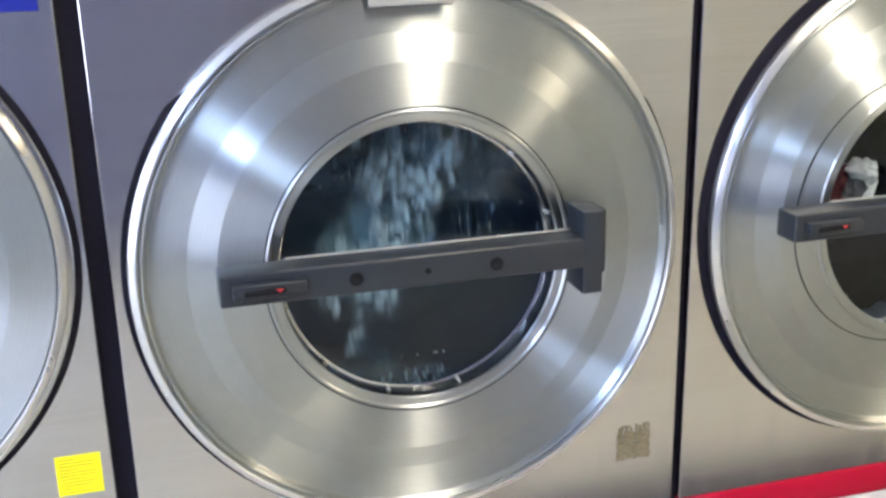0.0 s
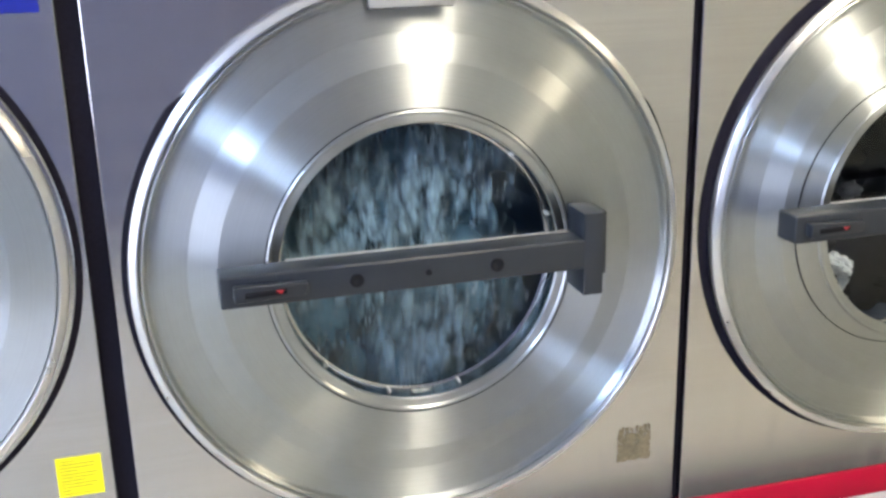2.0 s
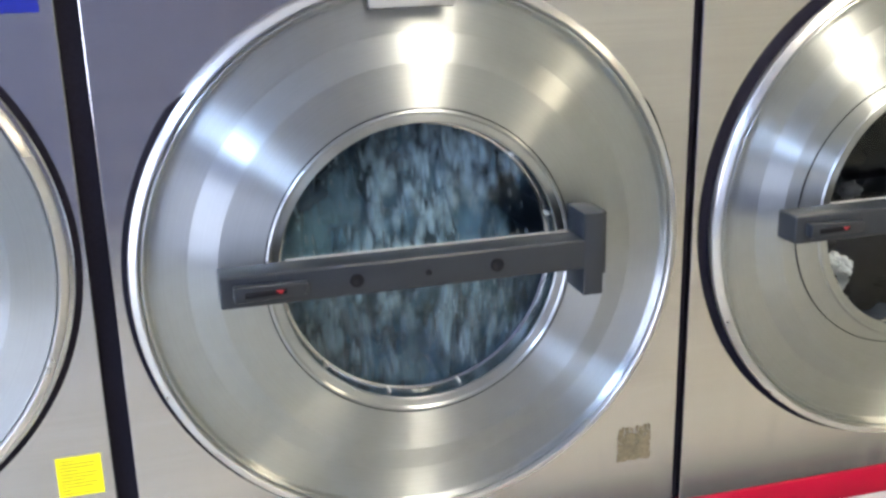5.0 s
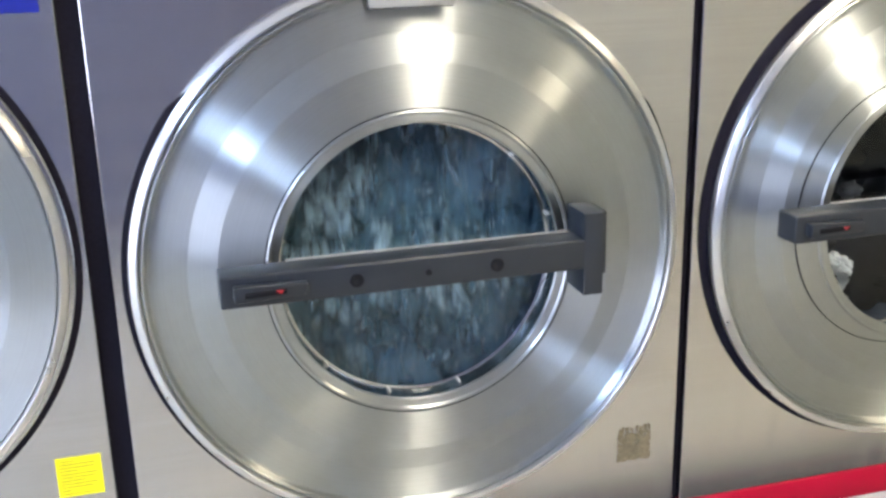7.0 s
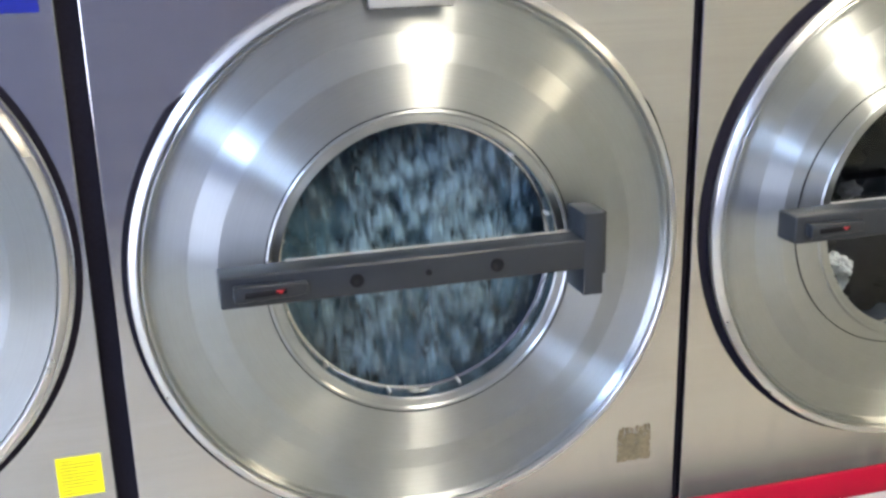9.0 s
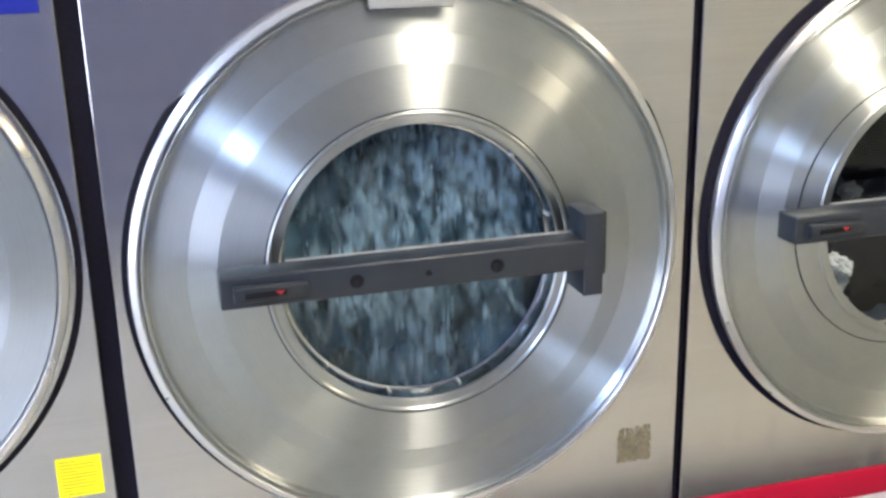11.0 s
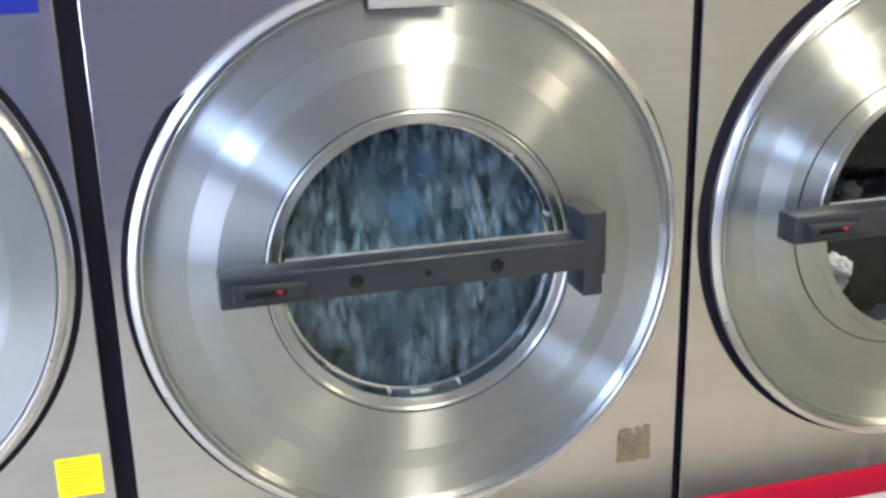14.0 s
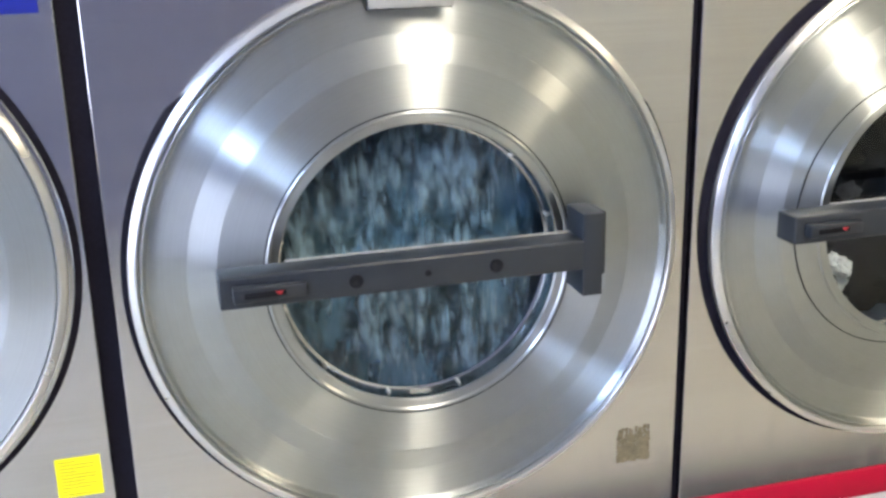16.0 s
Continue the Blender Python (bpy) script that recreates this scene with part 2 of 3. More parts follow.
# ---- the room ----
def room():
    x0, x1, y0, zc = -3.9, 6.0, -3.2, 2.8
    tagged(link("floor", box(x0, x1, y0, 1.3, -0.1, 0, 0), FLOOR, smooth=False), "tan glossy laundry floor of large tiles", "floor", kind="structure")
    # Unseen slab, added so the panels mirror something dark along their bottom.
    tagged(link("unseen_dark_slab", box(0.25, 3.6, -0.83, -0.40, 0, 0.011, 0.004), DARKSLAB), "unseen dark slab added to darken the panels' lower reflections", "floor mat")
    tagged(link("ceiling", box(x0, x1, y0, 1.3, zc, zc + 0.1), CEILING, smooth=False), "plain white ceiling over the laundry", "ceiling", kind="structure")
    tagged(link("wall_north", box(x0, x1, 1.2, 1.3, 0, zc), WALLWARM, smooth=False), "cream wall behind the machines", "wall", kind="structure")
    tagged(link("wall_bulkhead", box(x0, x1, 0.12, 0.2, 1.95, zc), WALLWARM, smooth=False), "cream bulkhead above the row of machines", "wall", kind="structure")
    wy0, wy1, wz0, wz1 = -3.0, -0.4, 0.15, 2.4
    bm = bmesh.new()
    for a, b, c, d in ((y0, wy0, 0, zc), (wy1, 1.3, 0, zc), (wy0, wy1, 0, wz0), (wy0, wy1, wz1, zc)):
        box(x0 - 0.1, x0, a, b, c, d, bm=bm)
    tagged(link("wall_west", bm, WALLPAINT, smooth=False), "blue-grey painted side wall with a shop window", "wall", kind="structure")
    win = tagged(new("window_1"), "white framed shop window to the daylight", "window", kind="structure")
    for a, b, c, d in ((wy0, wy0 + 0.05, wz0, wz1), (wy1 - 0.05, wy1, wz0, wz1), (wy0 + 0.05, wy1 - 0.05, wz0, wz0 + 0.05), (wy0 + 0.05, wy1 - 0.05, wz1 - 0.05, wz1)):
        part("window_frame", box(x0 - 0.07, x0 - 0.02, a, b, c, d, 0.004), FRAME, win)
    day = bpy.data.lights.new("window_daylight", "AREA")
    day.shape, day.size, day.size_y, day.energy, day.color = "RECTANGLE", wy1 - wy0 - 0.1, wz1 - wz0 - 0.1, 142, (0.72, 0.785, 1.0)
    new("window_daylight", day).matrix_basis = look((x0 - 0.08, (wy0 + wy1) / 2, (wz0 + wz1) / 2), (0, (wy0 + wy1) / 2, (wz0 + wz1) / 2))
    tagged(link("wall_east", box(x1, x1 + 0.1, y0, 1.3, 0, zc), WALLWARM, smooth=False), "cream painted side wall", "wall", kind="structure")
    tagged(link("wall_south", box(x0, 1.3, y0 - 0.1, y0, 0, zc), WALLPAINT, smooth=False), "blue-grey painted wall opposite the machines", "wall", kind="structure")
    tagged(link("wall_south_cream", box(1.3, x1, y0 - 0.1, y0, 0, zc), WALLWARM, smooth=False), "cream painted stretch of wall", "wall", kind="structure")
    for x, y, sx, sy, m in ((0.95, -1.15, 0.30, 1.2, LAMPWARM), (3.9, -2.0, 0.30, 1.2, LAMPAMBER), (-2.4, -1.9, 0.45, 1.2, LAMPCOOL)):
        lamp = tagged(new("ceiling_light"), "hanging fluorescent ceiling light on stems, switched on", "lamp", group="ceiling lights")
        lamp.location = (x, y, zc)
        for k in (-1, 1):
            part("end_cap", box(-sx / 2 - 0.01, sx / 2 + 0.01, k * (sy / 2 + 0.012) - 0.012, k * (sy / 2 + 0.012) + 0.012, -0.31, -0.235, 0.004), FRAME, lamp)
            part("stem", box(-0.008, 0.008, k * (sy / 2 + 0.012) - 0.008, k * (sy / 2 + 0.012) + 0.008, -0.234, -0.001, 0.003), FRAME, lamp)
        part("diffuser", box(-sx / 2, sx / 2, -sy / 2, sy / 2, -0.30, -0.245, 0.004), m, lamp)


# ---- the machines ----
DOOR_PROFILE = [(0.347, -0.001), (0.353, -0.004), (0.3544, -0.0135), (0.3542, -0.0160), (0.3528, -0.0180), (0.3465, -0.0218), (0.3445, -0.0220), (0.3434, -0.0205),
                (0.3426, -0.0150), (0.3418, -0.0135), (0.3410, -0.0150), (0.3400, -0.0185), (0.3380, -0.0198), (0.3358, -0.0182), (0.3348, -0.0160),
                (0.3340, -0.0125), (0.3325, -0.0110), (0.3300, -0.0107), (0.2865, -0.0132), (0.2855, -0.0137), (0.2535, -0.0248), (0.2525, -0.0252),
                (0.1985, -0.0262), (0.1900, -0.0262), (0.1900, 0.0080), (0.3400, 0.0180)]
RING_PROFILE = [(0.1968, -0.0235), (0.1966, -0.0258), (0.1960, -0.0273), (0.1949, -0.0284), (0.1935, -0.0287), (0.1921, -0.0280), (0.1912, -0.0269), (0.1905, -0.0263), (0.1818, -0.0254), (0.1806, -0.0248),
                (0.1799, -0.0235), (0.1796, -0.0215), (0.1782, 0.0005), (0.1776, 0.0017), (0.1758, 0.0021), (0.1742, 0.0029), (0.1742, 0.0050), (0.1880, 0.0050), (0.1880, -0.0100)]


def crisp(profile, near=0.0004):
    """Hold the edges of a profile's longer runs tight."""
    out = [profile[0]]
    for (r0, y0), (r1, y1) in zip(profile, profile[1:]):
        d = math.hypot(r1 - r0, y1 - y0)
        if d > 0.006:
            k = near / d
            out += [(r0 + (r1 - r0) * k, y0 + (y1 - y0) * k), (r1 - (r1 - r0) * k, y1 - (y1 - y0) * k)]
        out.append((r1, y1))
    return out


FLAT_PROFILE = DOOR_PROFILE[9:12] + [(0.3385, -0.0185), (0.3360, -0.0182), (0.2875, -0.0165), (0.2855, -0.0160), (0.2535, -0.0100), (0.2520, -0.0098), (0.1985, -0.0210), (0.1900, -0.0210), (0.1900, 0.0080), (0.3400, 0.0180)]


def door_for(parent, s, handle=True, shift=0.0):
    """The round door: spun steel dish, window ring, pane, and the locking bar across it. s scales it about its centre."""
    door = part("door", lathe([(r * s, y) for r, y in crisp(DOOR_PROFILE[9:] if handle else FLAT_PROFILE)], 192), DISH, parent, "spun stainless steel round door")
    part("door_rim", lathe([(r * s, y) for r, y in crisp(DOOR_PROFILE[:10])], 192), RIM, door, "bright rolled steel door rim")
    part("window_ring", lathe([(r * s, y) for r, y in crisp(RING_PROFILE[:12])], 160), RINGSTEEL, door, "brushed steel window ring")
    part("ring_throat", lathe([(r * s, y) for r, y in RING_PROFILE[11:]], 160), CHROME, door, "polished steel throat of the window")
    # Thin black ring put in for the shadow line outside the window ring.
    part("ring_shadow_line", lathe([(r * s, y) for r, y in ((0.1969, -0.0250), (0.1969, -0.0264), (0.1974, -0.0268), (0.1982, -0.0266), (0.1986, -0.0252))], 160), RUBBER, door, "thin black ring standing in for the shadow line round the window")
    pane = part("window_pane", disc(0.1740 * s, 0.0034, 0.0060), GLASS, door, "clear round glass pane")
    pane.visible_shadow = False
    for a in (45.9, 165.2, 15.3, -135.7, -105.3, -74.3, -165.9):
        bm = box(-0.0016, 0.0016, -0.0140, 0.0012, -0.0018, 0.0012, 0.0008)
        bmesh.ops.rotate(bm, verts=bm.verts, cent=(0, 0, 0), matrix=Matrix.Rotation(radians(90 - a), 3, "Y"))
        part("clip", bm, PLATE, door, at=(0.1773 * s * math.cos(radians(a)), 0, 0.1773 * s * math.sin(radians(a))))
    if not handle:
        part("rim_flange", lathe([(r * s, y) for r, y in ((0.3525, -0.0030), (0.3535, -0.0080), (0.3550, -0.0088), (0.3605, -0.0078), (0.3618, -0.0065), (0.3622, -0.0020))], 160), CHROME, door, "grey steel flange outside the rim")
        return door
    # locking bar, its hinge block and its latch
    x0, x1 = -0.2552, 0.183
    part("locking_bar", box(x0, x1, -0.110, -0.068, 0.0010, 0.0385, 0.0028, 3), GREY, door, "dark grey enamelled locking bar")
    # Pale strip added for the highlight on the bar's upper back edge.
    part("bar_edge_glint", box(-0.176, 0.179, -0.0705, -0.0670, 0.0386, 0.0402, 0.0005), PLATE, door, "pale strip standing in for the highlight along the bar")
    part("hinge_block", box(0.1797, 0.2056, -0.1105, -0.056, -0.0333, 0.0713, 0.002), GREY, door, "dark grey enamelled hinge block")
    part("hinge_foot", box(0.2000, 0.2300, -0.066, -0.004, -0.024, 0.060, 0.003), GREY, door)
    part("bar_stay", box(x0 + 0.062, x0 + 0.085, -0.067, -0.003, 0.002, 0.015, 0.003), GREY, door)
    bm = box(-0.241, -0.158, -0.1245, -0.109, 0.0108, 0.0296, 0.003)
    for v in bm.verts:      # the lever thins towards its free end
        k = (v.co.x + 0.241) / 0.083
        v.co.y += 0.006 * k if v.co.y < -0.115 else 0
        v.co.z -= 0.0025 * k if v.co.z > 0.02 else -0.0005 * k
    part("latch_lever", bm, GREY, door, "grey latch lever with a red mark")
    # Raised block; its near-black colour stands for the shade in the lever's slot.
    bm = box(-0.229, -0.182, -0.1262, -0.118, 0.0165, 0.0232, 0.001)
    for v in bm.verts:
        v.co.y += 0.0060 * (v.co.x + 0.241) / 0.083
    part("lever_slot_shade", bm, HOLE, door)
    bm = bmesh.new()
    pts = [(-0.1945, 0.0225), (-0.1855, 0.0222), (-0.1895, 0.0180)]
    f = [bm.verts.new((x, -0.1242, z)) for x, z in pts]
    b = [bm.verts.new((x, -0.1180, z)) for x, z in pts]
    bm.faces.new(f), bm.faces.new(b)
    for i in range(3):
        bm.faces.new((f[i], f[(i + 1) % 3], b[(i + 1) % 3], b[i]))
    part("arrow_mark", bm, REDMARK, door, "red arrow mark", smooth=False)
    for x, r in ((-0.1007, 0.0082), (-0.0155, 0.0036), (0.0686, 0.0082)):
        bm = lathe([(r, -0.1085), (r, -0.1112), (r * 0.86, -0.1120), (r * 0.5, -0.1114), (0.0004, -0.1108)], 32)
        part("socket_screw", bm, HOLE, door, at=(x, 0, 0.0193))
    for ob in door.children:
        if not ob.name.startswith(("door_rim", "window", "clip")):
            ob.location.x += shift
    return door


def washing_machine(name_label, origin, xl, xr, s=1.0, handle=True, ring_arc=(0, 360), red=True, seal=0.3618, sway=0.0, shift=0.0, lift=0.0):
    """origin: the door's centre on the front. xl, xr: the cabinet's edges from there."""
    m = tagged(new("washing_machine"), name_label, "washing machine", group="row of washing machines")
    m.location = origin
    h = origin[2]
    zb, zt = -0.4186 + (H - h), 0.52
    part("front_panel", holed_panel(xl, xr, zb, zt, 0.343 * s, 0.02), PANEL, m, "brushed stainless steel front panel", sharp=8)
    for x0, x1 in ((xl + 0.0005, xl + 0.012), (xr - 0.012, xr - 0.0005)):
        part("side_panel", box(x0, x1, 0.031, 0.9, -h + 0.03, 0.95), RUBBER, m, "dark sheet metal side", smooth=False)
    part("top_panel", box(xl + 0.013, xr - 0.013, 0.031, 0.9, 0.93, 0.95), RUBBER, m, smooth=False)
    part("back_panel", box(xl + 0.013, xr - 0.013, 0.88, 0.9, -h + 0.03, 0.929), RUBBER, m, smooth=False)
    part("control_panel", box(xl, xr, 0.0, 0.03, zt + 0.003, 0.95, 0.003), PANEL, m)
    if red:
        part("red_band", box(xl, xr, -0.003, 0.03, zb - 0.0480, zb - 0.0008, 0.0015), RED, m, "bright red enamelled band")
        part("base_panel", box(xl, xr, -0.001, 0.03, -h + 0.02, zb - 0.0490, 0.003), BASE, m, "light grey painted base")
    else:
        part("base_panel", box(xl, xr, 0.0, 0.03, -h + 0.02, zb - 0.003, 0.003), PANEL, m)
    # Black ring laid in to darken the gap round the door, a0 to a1.
    a0, a1 = ring_arc

    def taper(a, r):
        if a1 - a0 >= 360 or r < 0.35 * s:
            return r
        k = min(1.0, (a - a0) / 10, (a1 - a) / 10)
        return 0.345 * s + (r - 0.345 * s) * max(0.0, k)
    part("door_gap_ring", lathe([(0.338 * s, 0.012), (0.338 * s, -0.0015), ((seal - 0.0038) * s, -0.0030), (seal * s, -0.0015), (seal * s, 0.0005)], 160, a0, a1, width=taper), RUBBER, m, "black ring in the gap behind the door rim", at=(0, 0, lift))
    part("tub", lathe([(0.3425 * s, 0.022), (0.345 * s, 0.05), (0.345 * s, 0.62), (0.001, 0.62)], 96), RUBBER, m)
    bm = lathe([(0.325 * s, 0.03), (0.330 * s, 0.034), (0.330 * s, 0.55), (0.28 * s, 0.57), (0.12, 0.575), (0.001, 0.56)], 96)
    for i in range(3):      # lifting ribs of the drum
        rib = box(-0.03, 0.03, 0.06, 0.54, -0.33 * s, -0.27 * s, 0.012)
        bmesh.ops.rotate(rib, verts=rib.verts, cent=(0, 0, 0), matrix=Matrix.Rotation(radians(40 + 120 * i), 3, "Y"))
        me = bpy.data.meshes.new("tmp")
        rib.to_mesh(me), rib.free(), bm.from_mesh(me)
        bpy.data.meshes.remove(me)
    drum = part("drum", bm, DRUMSTEEL, m, "dull steel wash drum")
    door_for(m, s, handle, shift).location.x = sway
    return m, drum


def sticker(m, x0, x1, z0, z1, material, label, bars=(), tilt=0.0):
    s = part("sticker", box(x0, x1, -0.0012, 0.0, z0, z1, 0.0004, 1), material, m, label)
    for bx0, bx1, bz in bars:
        part("print_line", box(bx0, bx1, -0.0016, -0.0010, bz - 0.0004, bz + 0.0004), INK, s, smooth=False)
    return s


def residue(m, x0, x1, z0, z1):
    """Torn glue residue of a lost label: a ragged thin patch."""
    rng = random.Random(4)
    bm = bmesh.new()
    nx, nz = 22, 24
    g = {}
    for i in range(nx + 1):
        for k in range(nz + 1):
            g[i, k] = bm.verts.new((x0 + (x1 - x0) * i / nx + rng.uniform(-0.0006, 0.0006), -0.0008 - rng.uniform(0, 0.0004), z0 + (z1 - z0) * k / nz + rng.uniform(-0.0006, 0.0006)))
    for i in range(nx):
        top = nz - rng.choice((0, 0, 1, 1, 2, 4, 5))
        for k in range(nz):
            edge = min(i, nx - 1 - i, k) < 1 and rng.random() < 0.35
            lost = k > nz * 0.45 and rng.random() < 0.10
            if k < top and not edge and not lost:
                bm.faces.new((g[i, k], g[i + 1, k], g[i + 1, k + 1], g[i, k + 1]))
    bmesh.ops.delete(bm, geom=[v for v in bm.verts if not v.link_faces], context="VERTS")
    part("glue_residue", bm, GLUE, m, "brown torn residue of a label")


def machines():
    cx = 0.3724
    a, drum_a = washing_machine("stainless steel front-load washer, water splashing behind its window", (cx, 0, H), -cx, 0.7474 - cx, ring_arc=(-226, 40))
    b, drum_b = washing_machine("stainless steel front-load washer with laundry at rest inside", (cx + 0.76, 0, H), -cx, 0.7474 - cx, seal=0.3640, sway=0.003, shift=-0.034, lift=0.005)
    c, drum_c = washing_machine("stainless steel front-load washer with a yellow sticker", (-0.3745, 0, H + 0.055), -0.36, 0.3491, s=0.93, handle=False, red=False, seal=0.3705)
    # yellow notice and blue plate on the neighbour
    ox, oz = 0.3745, -0.055
    widths = (0.020, 0.043, 0.041, 0.022, 0.044, 0.042, 0.030, 0.043, 0.038, 0.012, 0.040)
    bars = [(ox - 0.088, ox - 0.088 + w, -0.2050 - 0.0044 * i + oz) for i, w in enumerate(widths)]
    sticker(c, ox - 0.0918, ox - 0.0385, -0.2575 + oz, -0.2042 + oz, YELLOW, "bright yellow printed notice", [(p, q, z - 0.004) for p, q, z in bars])
    sticker(c, ox - 0.20, ox - 0.0402, 0.3258 + oz, 0.43 + oz, BLUE, "deep blue printed plate")
    residue(a, 0.6565 - cx, 0.7090 - cx, -0.338, -0.283)
    bm = box(0.3165 - cx, 0.4190 - cx, -0.029, -0.0245, 0.3165, 0.40, 0.001)
    # Slightly larger black sheet, added as the plate's shadow on the door.
    part("plate_shadow", box(0.3150 - cx, 0.4180 - cx, -0.0242, -0.0232, 0.3150, 0.40), RUBBER, a, "black sheet standing in for the plate's shadow", smooth=False)
    part("door_plate", bm, PLATE, a, "bare metal plate over the door's top edge")
    # Black strip added inside each gap to set how dark it reads.
    for x0, x1 in ((-0.0248, -0.0006), (0.7480, 0.7594)):
        tagged(link("trim", box(x0, x1, 0.010, 0.018, H - 0.46, H + 0.55), RUBBER, smooth=False), "black strip added in the dark gap between two machines", "trim", kind="structure")
    return a, b, c


# ---- water and laundry ----
LENS = [(math.cos(2 * math.pi * k / 9), math.sin(2 * math.pi * k / 9)) for k in range(9)]


def gout(verts, faces, cover, which, x, y, z, w, d, length, lean, mi, rng):
    """A gout of foamy water drawn out along its fall, thin at its rim and thick at its heart; blunt below."""
    b = len(verts)
    wob = [rng.uniform(0.75, 1.25) for _ in LENS]
    for share, bulge, c in ((1.0, 0.0, 0.0), (0.55, 0.7, 0.65)):
        for (px, pz), wb in zip(LENS, wob):
            zz = pz * length * 0.5 * share * wb
            taper = 1.0 - 0.45 * pz
            verts.append((x + px * w * share * taper * wb + lean * zz, y - d * bulge, z + zz))
            cover.append(c)
    verts.append((x - lean * length * 0.1, y - d, z - length * 0.1))
    cover.append(1.0)
    n = 9
    for k in range(n):
        q = (k + 1) % n
        faces.append((b + k, b + q, b + n + q, b + n + k))
        faces.append((b + n + k, b + n + q, b + 2 * n))
        which.extend((mi, mi))


def foam_mesh(name, items, materials):
    verts, faces, cover, which = [], [], [], []
    for it in items:
        gout(verts, faces, cover, which, *it)
    me = bpy.data.meshes.new(name)
    me.from_pydata(verts, [], faces)
    at = me.attributes.new("cover", "FLOAT", "POINT")
    at.data.foreach_set("value", cover)
    me.polygons.foreach_set("material_index", which)
    me.polygons.foreach_set("use_smooth", [True] * len(faces))
    for mm in materials:
        me.materials.append(mm)
    return me


def splash_mesh(seed, tongues, flecks, w, h):
    """A ragged piece of a falling sheet: tongues of foam drawn out along the fall, a thin veil between them, flecks round it."""
    rng = random.Random(seed)
    items = []
    for i in range(tongues):
        x, z, lean = rng.gauss(0, w * 0.55), rng.gauss(0, h * 0.5), rng.uniform(-0.30, 0.22)
        width, run = rng.uniform(0.0040, 0.0135), rng.uniform(0.030, 0.075)
        items.append((x, rng.uniform(0.012, 0.03), z, width * 2.2, 0.003, run * 1.2, lean, 1, rng))
        for k in range(5):
            f = rng.uniform(-0.5, 0.5)
            items.append((x + lean * f * run + rng.gauss(0, width * 0.7), rng.uniform(0.0, 0.02), z + f * run, width * rng.uniform(0.5, 1.0), 0.002, run * rng.uniform(0.35, 0.75), lean, 0, rng))
    for i in range(flecks):
        items.append((rng.gauss(0, w * 0.8), rng.uniform(0, 0.03), rng.gauss(0, h * 0.7), rng.uniform(0.0012, 0.0030), 0.001, rng.uniform(0.008, 0.026), rng.uniform(-0.25, 0.22), 0, rng))
    for i in range(14):
        items.append((rng.gauss(0, w * 0.5), 0.036, rng.gauss(0, h * 0.5), rng.uniform(0.03, 0.05), 0.003, rng.uniform(0.09, 0.15), 0.0, 2, rng))
    return foam_mesh("water_splash", items, (FOAM, VEIL, MIST))


def drops_mesh(seed, count):
    rng = random.Random(seed)
    return foam_mesh("water_drops", [(rng.uniform(-0.15, 0.15), rng.uniform(0, 0.012), rng.uniform(-0.10, 0.10), rng.uniform(0.0011, 0.0025), 0.001, rng.uniform(0.005, 0.022), rng.uniform(-0.05, 0.08), 0, rng) for i in range(count)], (DROP,))


CX = 0.3724
SPLASHES, DROPS, FILMS = [], [], []


def water():
    meshes = [splash_mesh(10 + i, 18, 24, 0.060, 0.080) for i in range(7)]
    for i in range(42):
        ob = tagged(new("water_splash", meshes[i % 7]), "foamy white wash water falling behind the window", "water", group="wash water", kind="stuff")
        SPLASHES.append(ob)
    dm = [drops_mesh(50 + i, 60) for i in range(4)]
    for i in range(10):
        ob = tagged(new("water_drops", dm[i % 4]), "small drops running down inside the window", "water", group="wash water", kind="stuff")
        DROPS.append(ob)
    # Still, faint sheet added behind the pane as haze over the dark drum.
    haze = foam_mesh("haze_sheet", [], (HAZE,))
    ring = [(0.0, 0.0)] + [(r * math.cos(a * math.pi / 24), r * math.sin(a * math.pi / 24)) for r in (0.12, 0.21) for a in range(48)]
    faces = [(0, 1 + k, 1 + (k + 1) % 48) for k in range(48)] + [(1 + k, 49 + k, 49 + (k + 1) % 48, 1 + (k + 1) % 48) for k in range(48)]
    haze.clear_geometry()
    haze.from_pydata([(x, 0.004 * (x * x + z * z) / 0.04, z) for x, z in ring], [], faces)
    haze.attributes.new("cover", "FLOAT", "POINT").data.foreach_set("value", [1.0] * len(ring))
    tagged(new("haze_sheet", haze), "thin bluish sheet added behind the window as haze", "soap film", group="wash water", kind="stuff").location = (CX, 0.046, H)
    fm = [film_mesh(80 + i) for i in range(4)]
    for i in range(9):
        FILMS.append(tagged(new("water_film", fm[i % 4]), "thin bluish film of water running down the window", "water", group="wash water", kind="stuff"))


def film_mesh(seed):
    rng = random.Random(seed)
    items = [(rng.uniform(-0.17, 0.17), rng.uniform(0.002, 0.02), rng.uniform(-0.15, 0.15), rng.uniform(0.004, 0.014), 0.002, rng.uniform(0.03, 0.09), rng.uniform(-0.1, 0.1), 0, rng) for i in range(70)]
    items += [(rng.uniform(-0.15, 0.15), 0.026, rng.uniform(-0.14, 0.14), rng.uniform(0.035, 0.06), 0.003, rng.uniform(0.10, 0.18), 0.0, 1, rng) for i in range(9)]
    return foam_mesh("water_film", items, (VEIL, MIST))


def crumple(seed, rx, ry, rz, amount, freq):
    bm = bmesh.new()
    bmesh.ops.create_icosphere(bm, subdivisions=5, radius=1)
    for v in bm.verts:
        p = v.co.copy()
        k = 1 + amount * noise.fractal(p * freq + Vector((seed, 0, 0)), 0.8, 2.0, 4) - 0.6 * amount * abs(noise.noise(p * freq * 1.7 + Vector((0, seed, 0))))
        v.co = Vector((p.x * rx * k, p.y * ry * k, p.z * rz * k))
    return bm


TOWEL = []


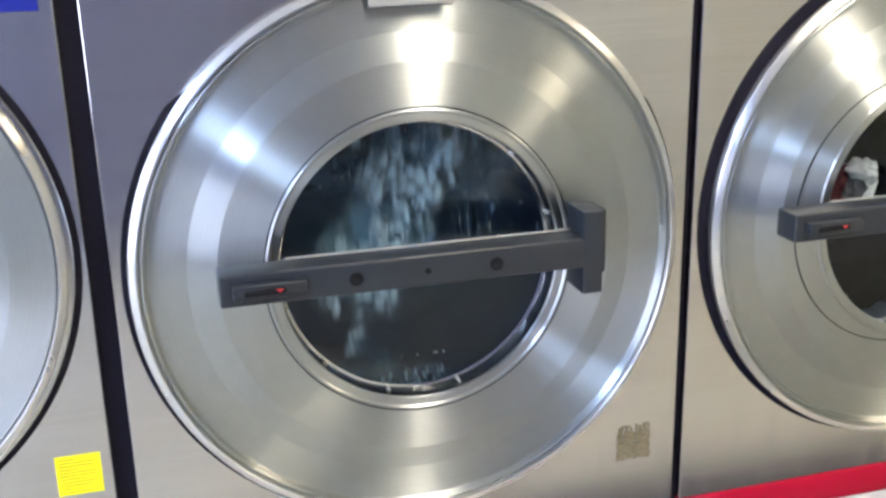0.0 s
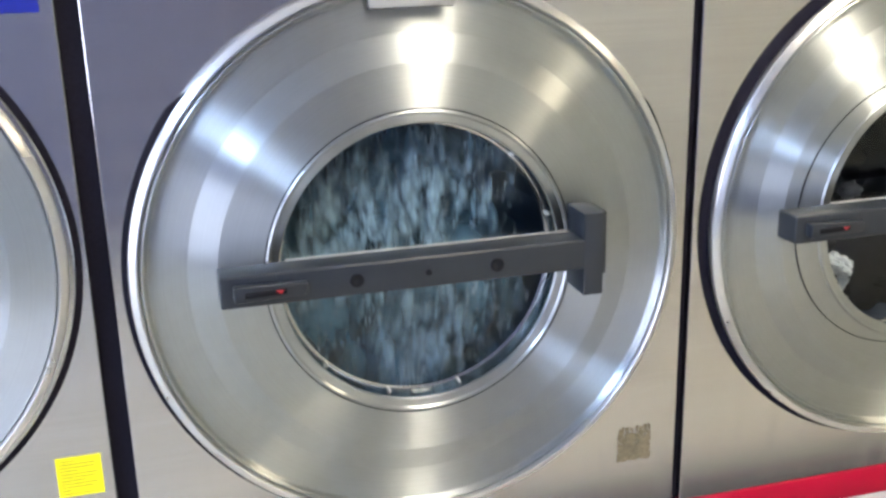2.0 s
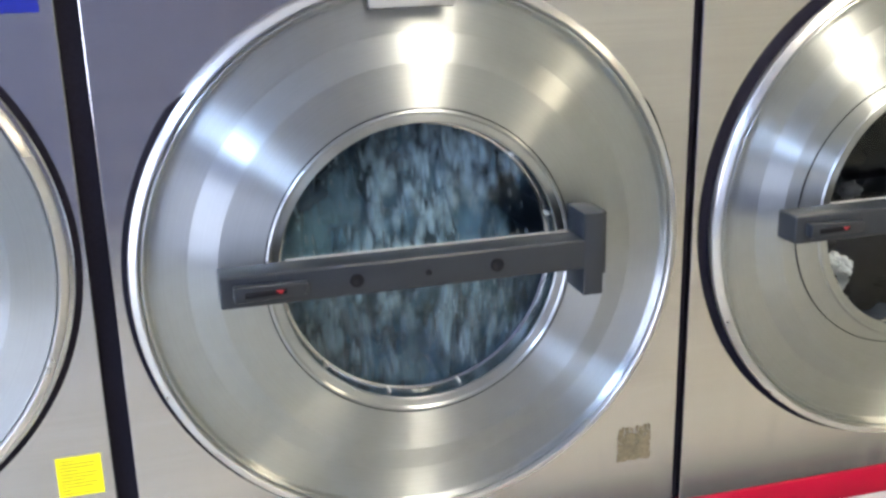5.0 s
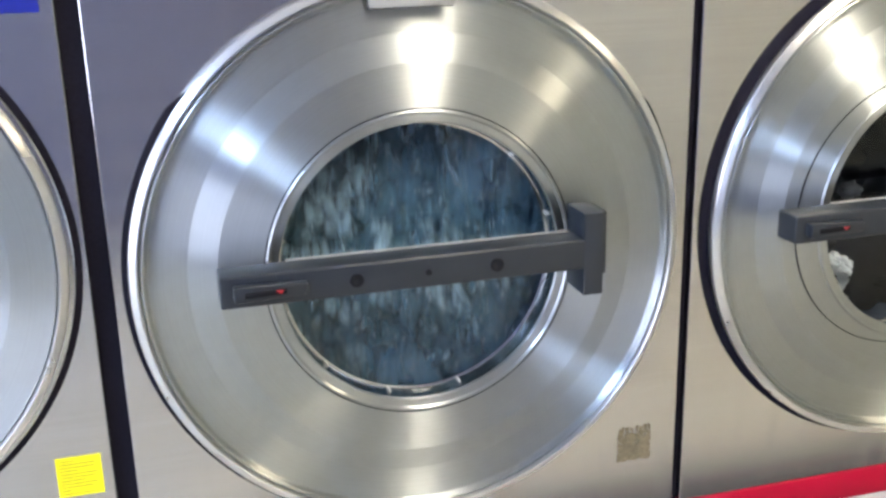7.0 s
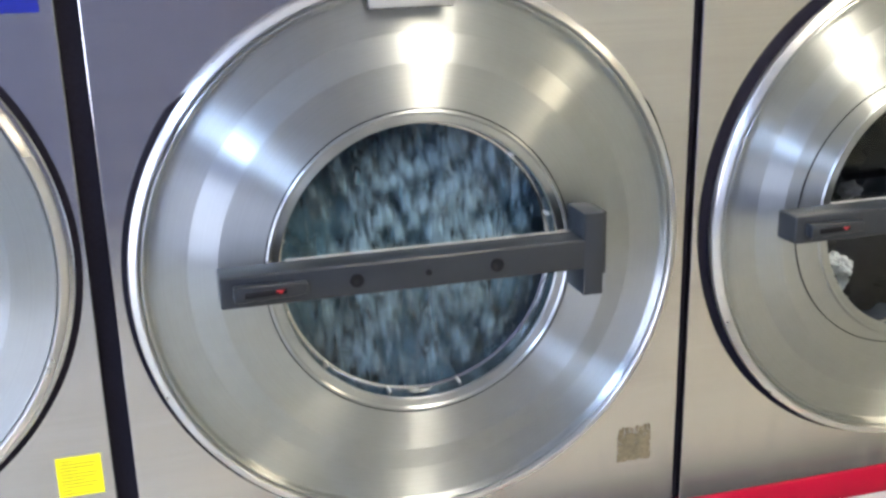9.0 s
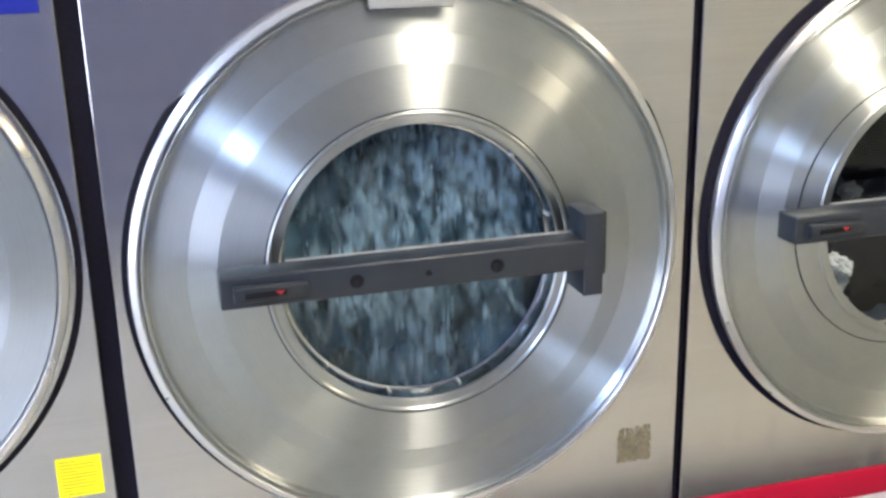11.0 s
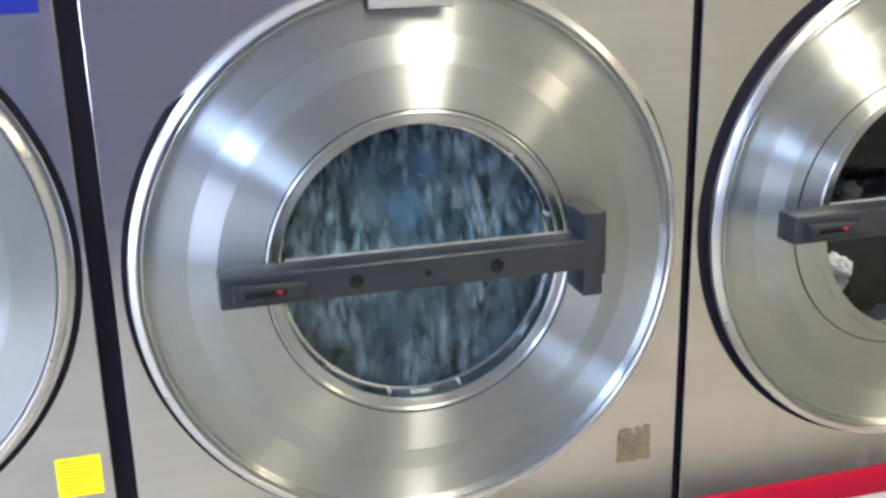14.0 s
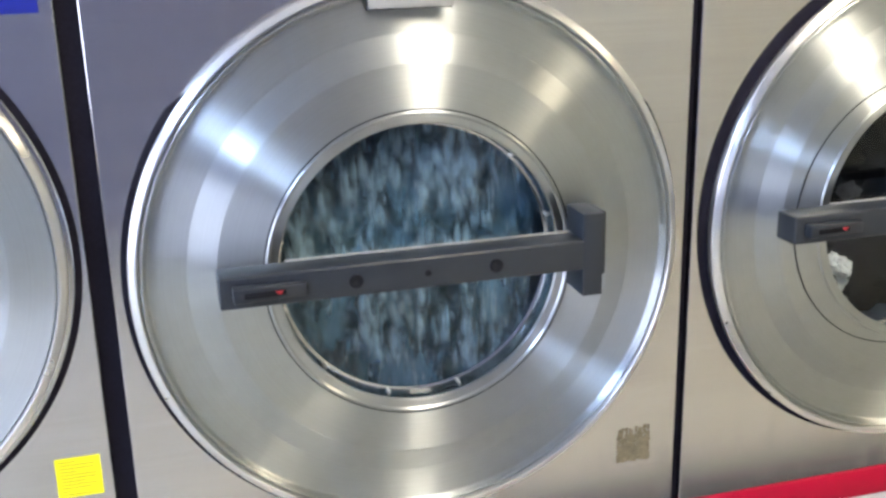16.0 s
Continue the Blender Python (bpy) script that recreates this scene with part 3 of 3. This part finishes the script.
def laundry():
    bx = CX + 0.76
    tagged(link("dark_laundry", crumple(3, 0.27, 0.13, 0.26, 0.30, 1.8), CLOTHDARK, at=(bx + 0.01, 0.30, H - 0.035)), "heap of dark wet laundry lying in the drum", "laundry")
    tagged(link("grey_laundry", crumple(8, 0.018, 0.012, 0.014, 0.4, 2.0), CLOTHGREY, at=(bx - 0.034, 0.12, H - 0.002)), "pale grey wet cloth among dark laundry", "laundry")
    t = tagged(new("white_towel"), "crumpled white towel with maroon and grey patches", "towel")
    part("towel_roll", crumple(5, 0.025, 0.020, 0.016, 0.34, 1.5), CLOTH, t, at=(0, 0, 0.010))
    part("towel_tail", crumple(6, 0.012, 0.015, 0.025, 0.32, 1.6), CLOTH, t, at=(0.022, 0.004, -0.022))
    part("towel_lining", crumple(7, 0.025, 0.016, 0.026, 0.3, 2.0), CLOTHGREY, t, at=(-0.006, 0.006, -0.022))
    part("towel_hem", crumple(9, 0.022, 0.016, 0.036, 0.4, 2.0), CLOTHRED, t, at=(-0.036, 0.008, -0.024))
    TOWEL.append(t)


# how much foam pours past the upper half of the window: time, one side, the other side
POUR = [(0.0, 0.30, 0.15), (0.15, 0.02, 0.02), (0.8, 0.05, 0.02), (1.05, 0.40, 0.12), (1.3, 0.35, 0.10), (1.5, 0.75, 0.35), (1.7, 0.55, 0.60), (2.0, 0.25, 0.35), (2.2, 0.15, 0.03),
        (2.45, 0.55, 0.25), (2.6, 0.30, 0.45), (2.8, 0.20, 0.15), (3.0, 0.45, 0.15), (3.5, 0.35, 0.30), (4.0, 0.30, 0.40), (6.4, 0.60, 0.45), (7.0, 0.48, 0.12), (7.5, 0.60, 0.65),
        (8.5, 0.62, 0.58), (11.3, 0.65, 0.60), (12.0, 0.85, 0.65), (12.5, 1.0, 0.95), (13.0, 0.55, 0.40), (13.5, 0.85, 0.70), (14.0, 0.50, 0.45), (14.35, 0.12, 0.05), (14.62, 0.10, 0.0),
        (14.8, 0.60, 0.0), (15.0, 0.60, 0.45), (15.25, 0.50, 0.12), (15.8, 0.30, 0.12), (16.0, 0.35, 0.40)]
REST = (0.06, -0.320)


def pour(t, side):
    for a, b in zip(POUR, POUR[1:]):
        if a[0] <= t <= b[0]:
            return a[1 + side] + (b[1 + side] - a[1 + side]) * (t - a[0]) / (b[0] - a[0])
    return POUR[0 if t < 0 else -1][1 + side]


def flights(count, rng):
    """Which splash is thrown over when, and on which side; each is free again once it has fallen."""
    thrown, free = [[] for _ in range(count)], [-9.0] * count
    due, t = [0.5, 0.5], -0.05
    while t < 16.4:
        for side in (0, 1):
            due[side] += pour(t, side) * 34 * 0.05
            while due[side] >= 1:
                due[side] -= 1
                start = t - 0.47 + rng.uniform(-0.03, 0.03)
                idle = [i for i in range(count) if free[i] <= start]
                if idle:
                    i = rng.choice(idle)
                    free[i] = start + 0.72
                    thrown[i].append((start, rng.uniform(-0.175, 0.0) if side == 0 else rng.uniform(-0.02, 0.13), rng.uniform(-0.02, 0.06), rng.uniform(-14, 8)))
        t += 0.05
    return thrown


def splash_rows(throws):
    """Lie low in the drum, be carried up at the back, pour down in front: again and again."""
    legs = [(u * 0.88, y, z) for u, y, z in ((0.0, *REST), (0.14, 0.24, -0.16), (0.26, 0.24, 0.14), (0.38, 0.030, 0.27), (0.50, 0.018, 0.15), (0.60, 0.016, 0.02), (0.70, 0.016, -0.13), (0.80, *REST))]
    throws = throws or [(20.0, 0, 0, 0)]
    rows = []
    for f in range(0, 161):
        t = f / 10
        x, y, z, lean = throws[0][1], *REST, 0.0
        for s, px, drift, rot in throws:
            if t >= s:
                u = t - s
                x, lean = px + drift * min(u, 0.7), rot
                for (u0, y0, z0), (u1, y1, z1) in zip(legs, legs[1:]):
                    if u0 <= u <= u1:
                        k = (u - u0) / (u1 - u0)
                        y, z = y0 + (y1 - y0) * k, z0 + (z1 - z0) * k
                        break
                else:
                    y, z = REST
        reach = math.sqrt(max(0.0, 0.30 ** 2 - z * z))
        x = max(-reach, min(reach, x)) if abs(z) < 0.29 else x * 0.4
        rows.append((t, pose(CX + x, y, H + z, 0, lean * 0.8, 0)))
    return rows


def drop_rows(i, rng, front=0.0105):
    wake, period = (0.0 if i < 1 else 0.6 + 0.15 * i), rng.uniform(0.9, 1.2)
    rows, off = [], rng.random()
    x = rng.uniform(-0.04, 0.04)
    for f in range(0, 161):
        t = f / 10
        u = ((t - wake) / period + off) % 1.0 if t >= wake else 0.99
        if u < 0.75:
            y, z = front, 0.28 - 0.61 * (u / 0.75)
        else:
            k = (u - 0.75) / 0.25
            y, z = front + 0.25 * math.sin(math.pi * k), -0.33 + 0.61 * k
        rows.append((t, pose(CX + x, y, H + z)))
    return rows


def motions():
    rng = random.Random(21)
    for ob, throws in zip(SPLASHES, flights(len(SPLASHES), rng)):
        walk(ob, splash_rows(throws))
    for i, ob in enumerate(DROPS):
        walk(ob, drop_rows(i, rng))
    for i, ob in enumerate(FILMS):
        walk(ob, drop_rows(i + 3, rng, 0.020))
    bx = CX + 0.76
    path = [(0.0, -0.045, 0.028, 10), (0.2, -0.048, 0.015, 6), (0.4, -0.045, -0.005, 0), (0.6, -0.045, -0.040, -10), (0.8, -0.040, -0.072, -18), (1.0, -0.060, -0.090, -10),
            (1.2, -0.070, -0.112, 8), (1.5, -0.068, -0.120, 22), (1.8, -0.074, -0.117, 28), (2.2, -0.076, -0.117, 30), (16.0, -0.076, -0.117, 30)]
    walk(TOWEL[0], [(t, pose(bx + x, 0.085, H + z, 0, a, 0)) for t, x, z, a in path])


room()
machines()
water()
laundry()
motions()
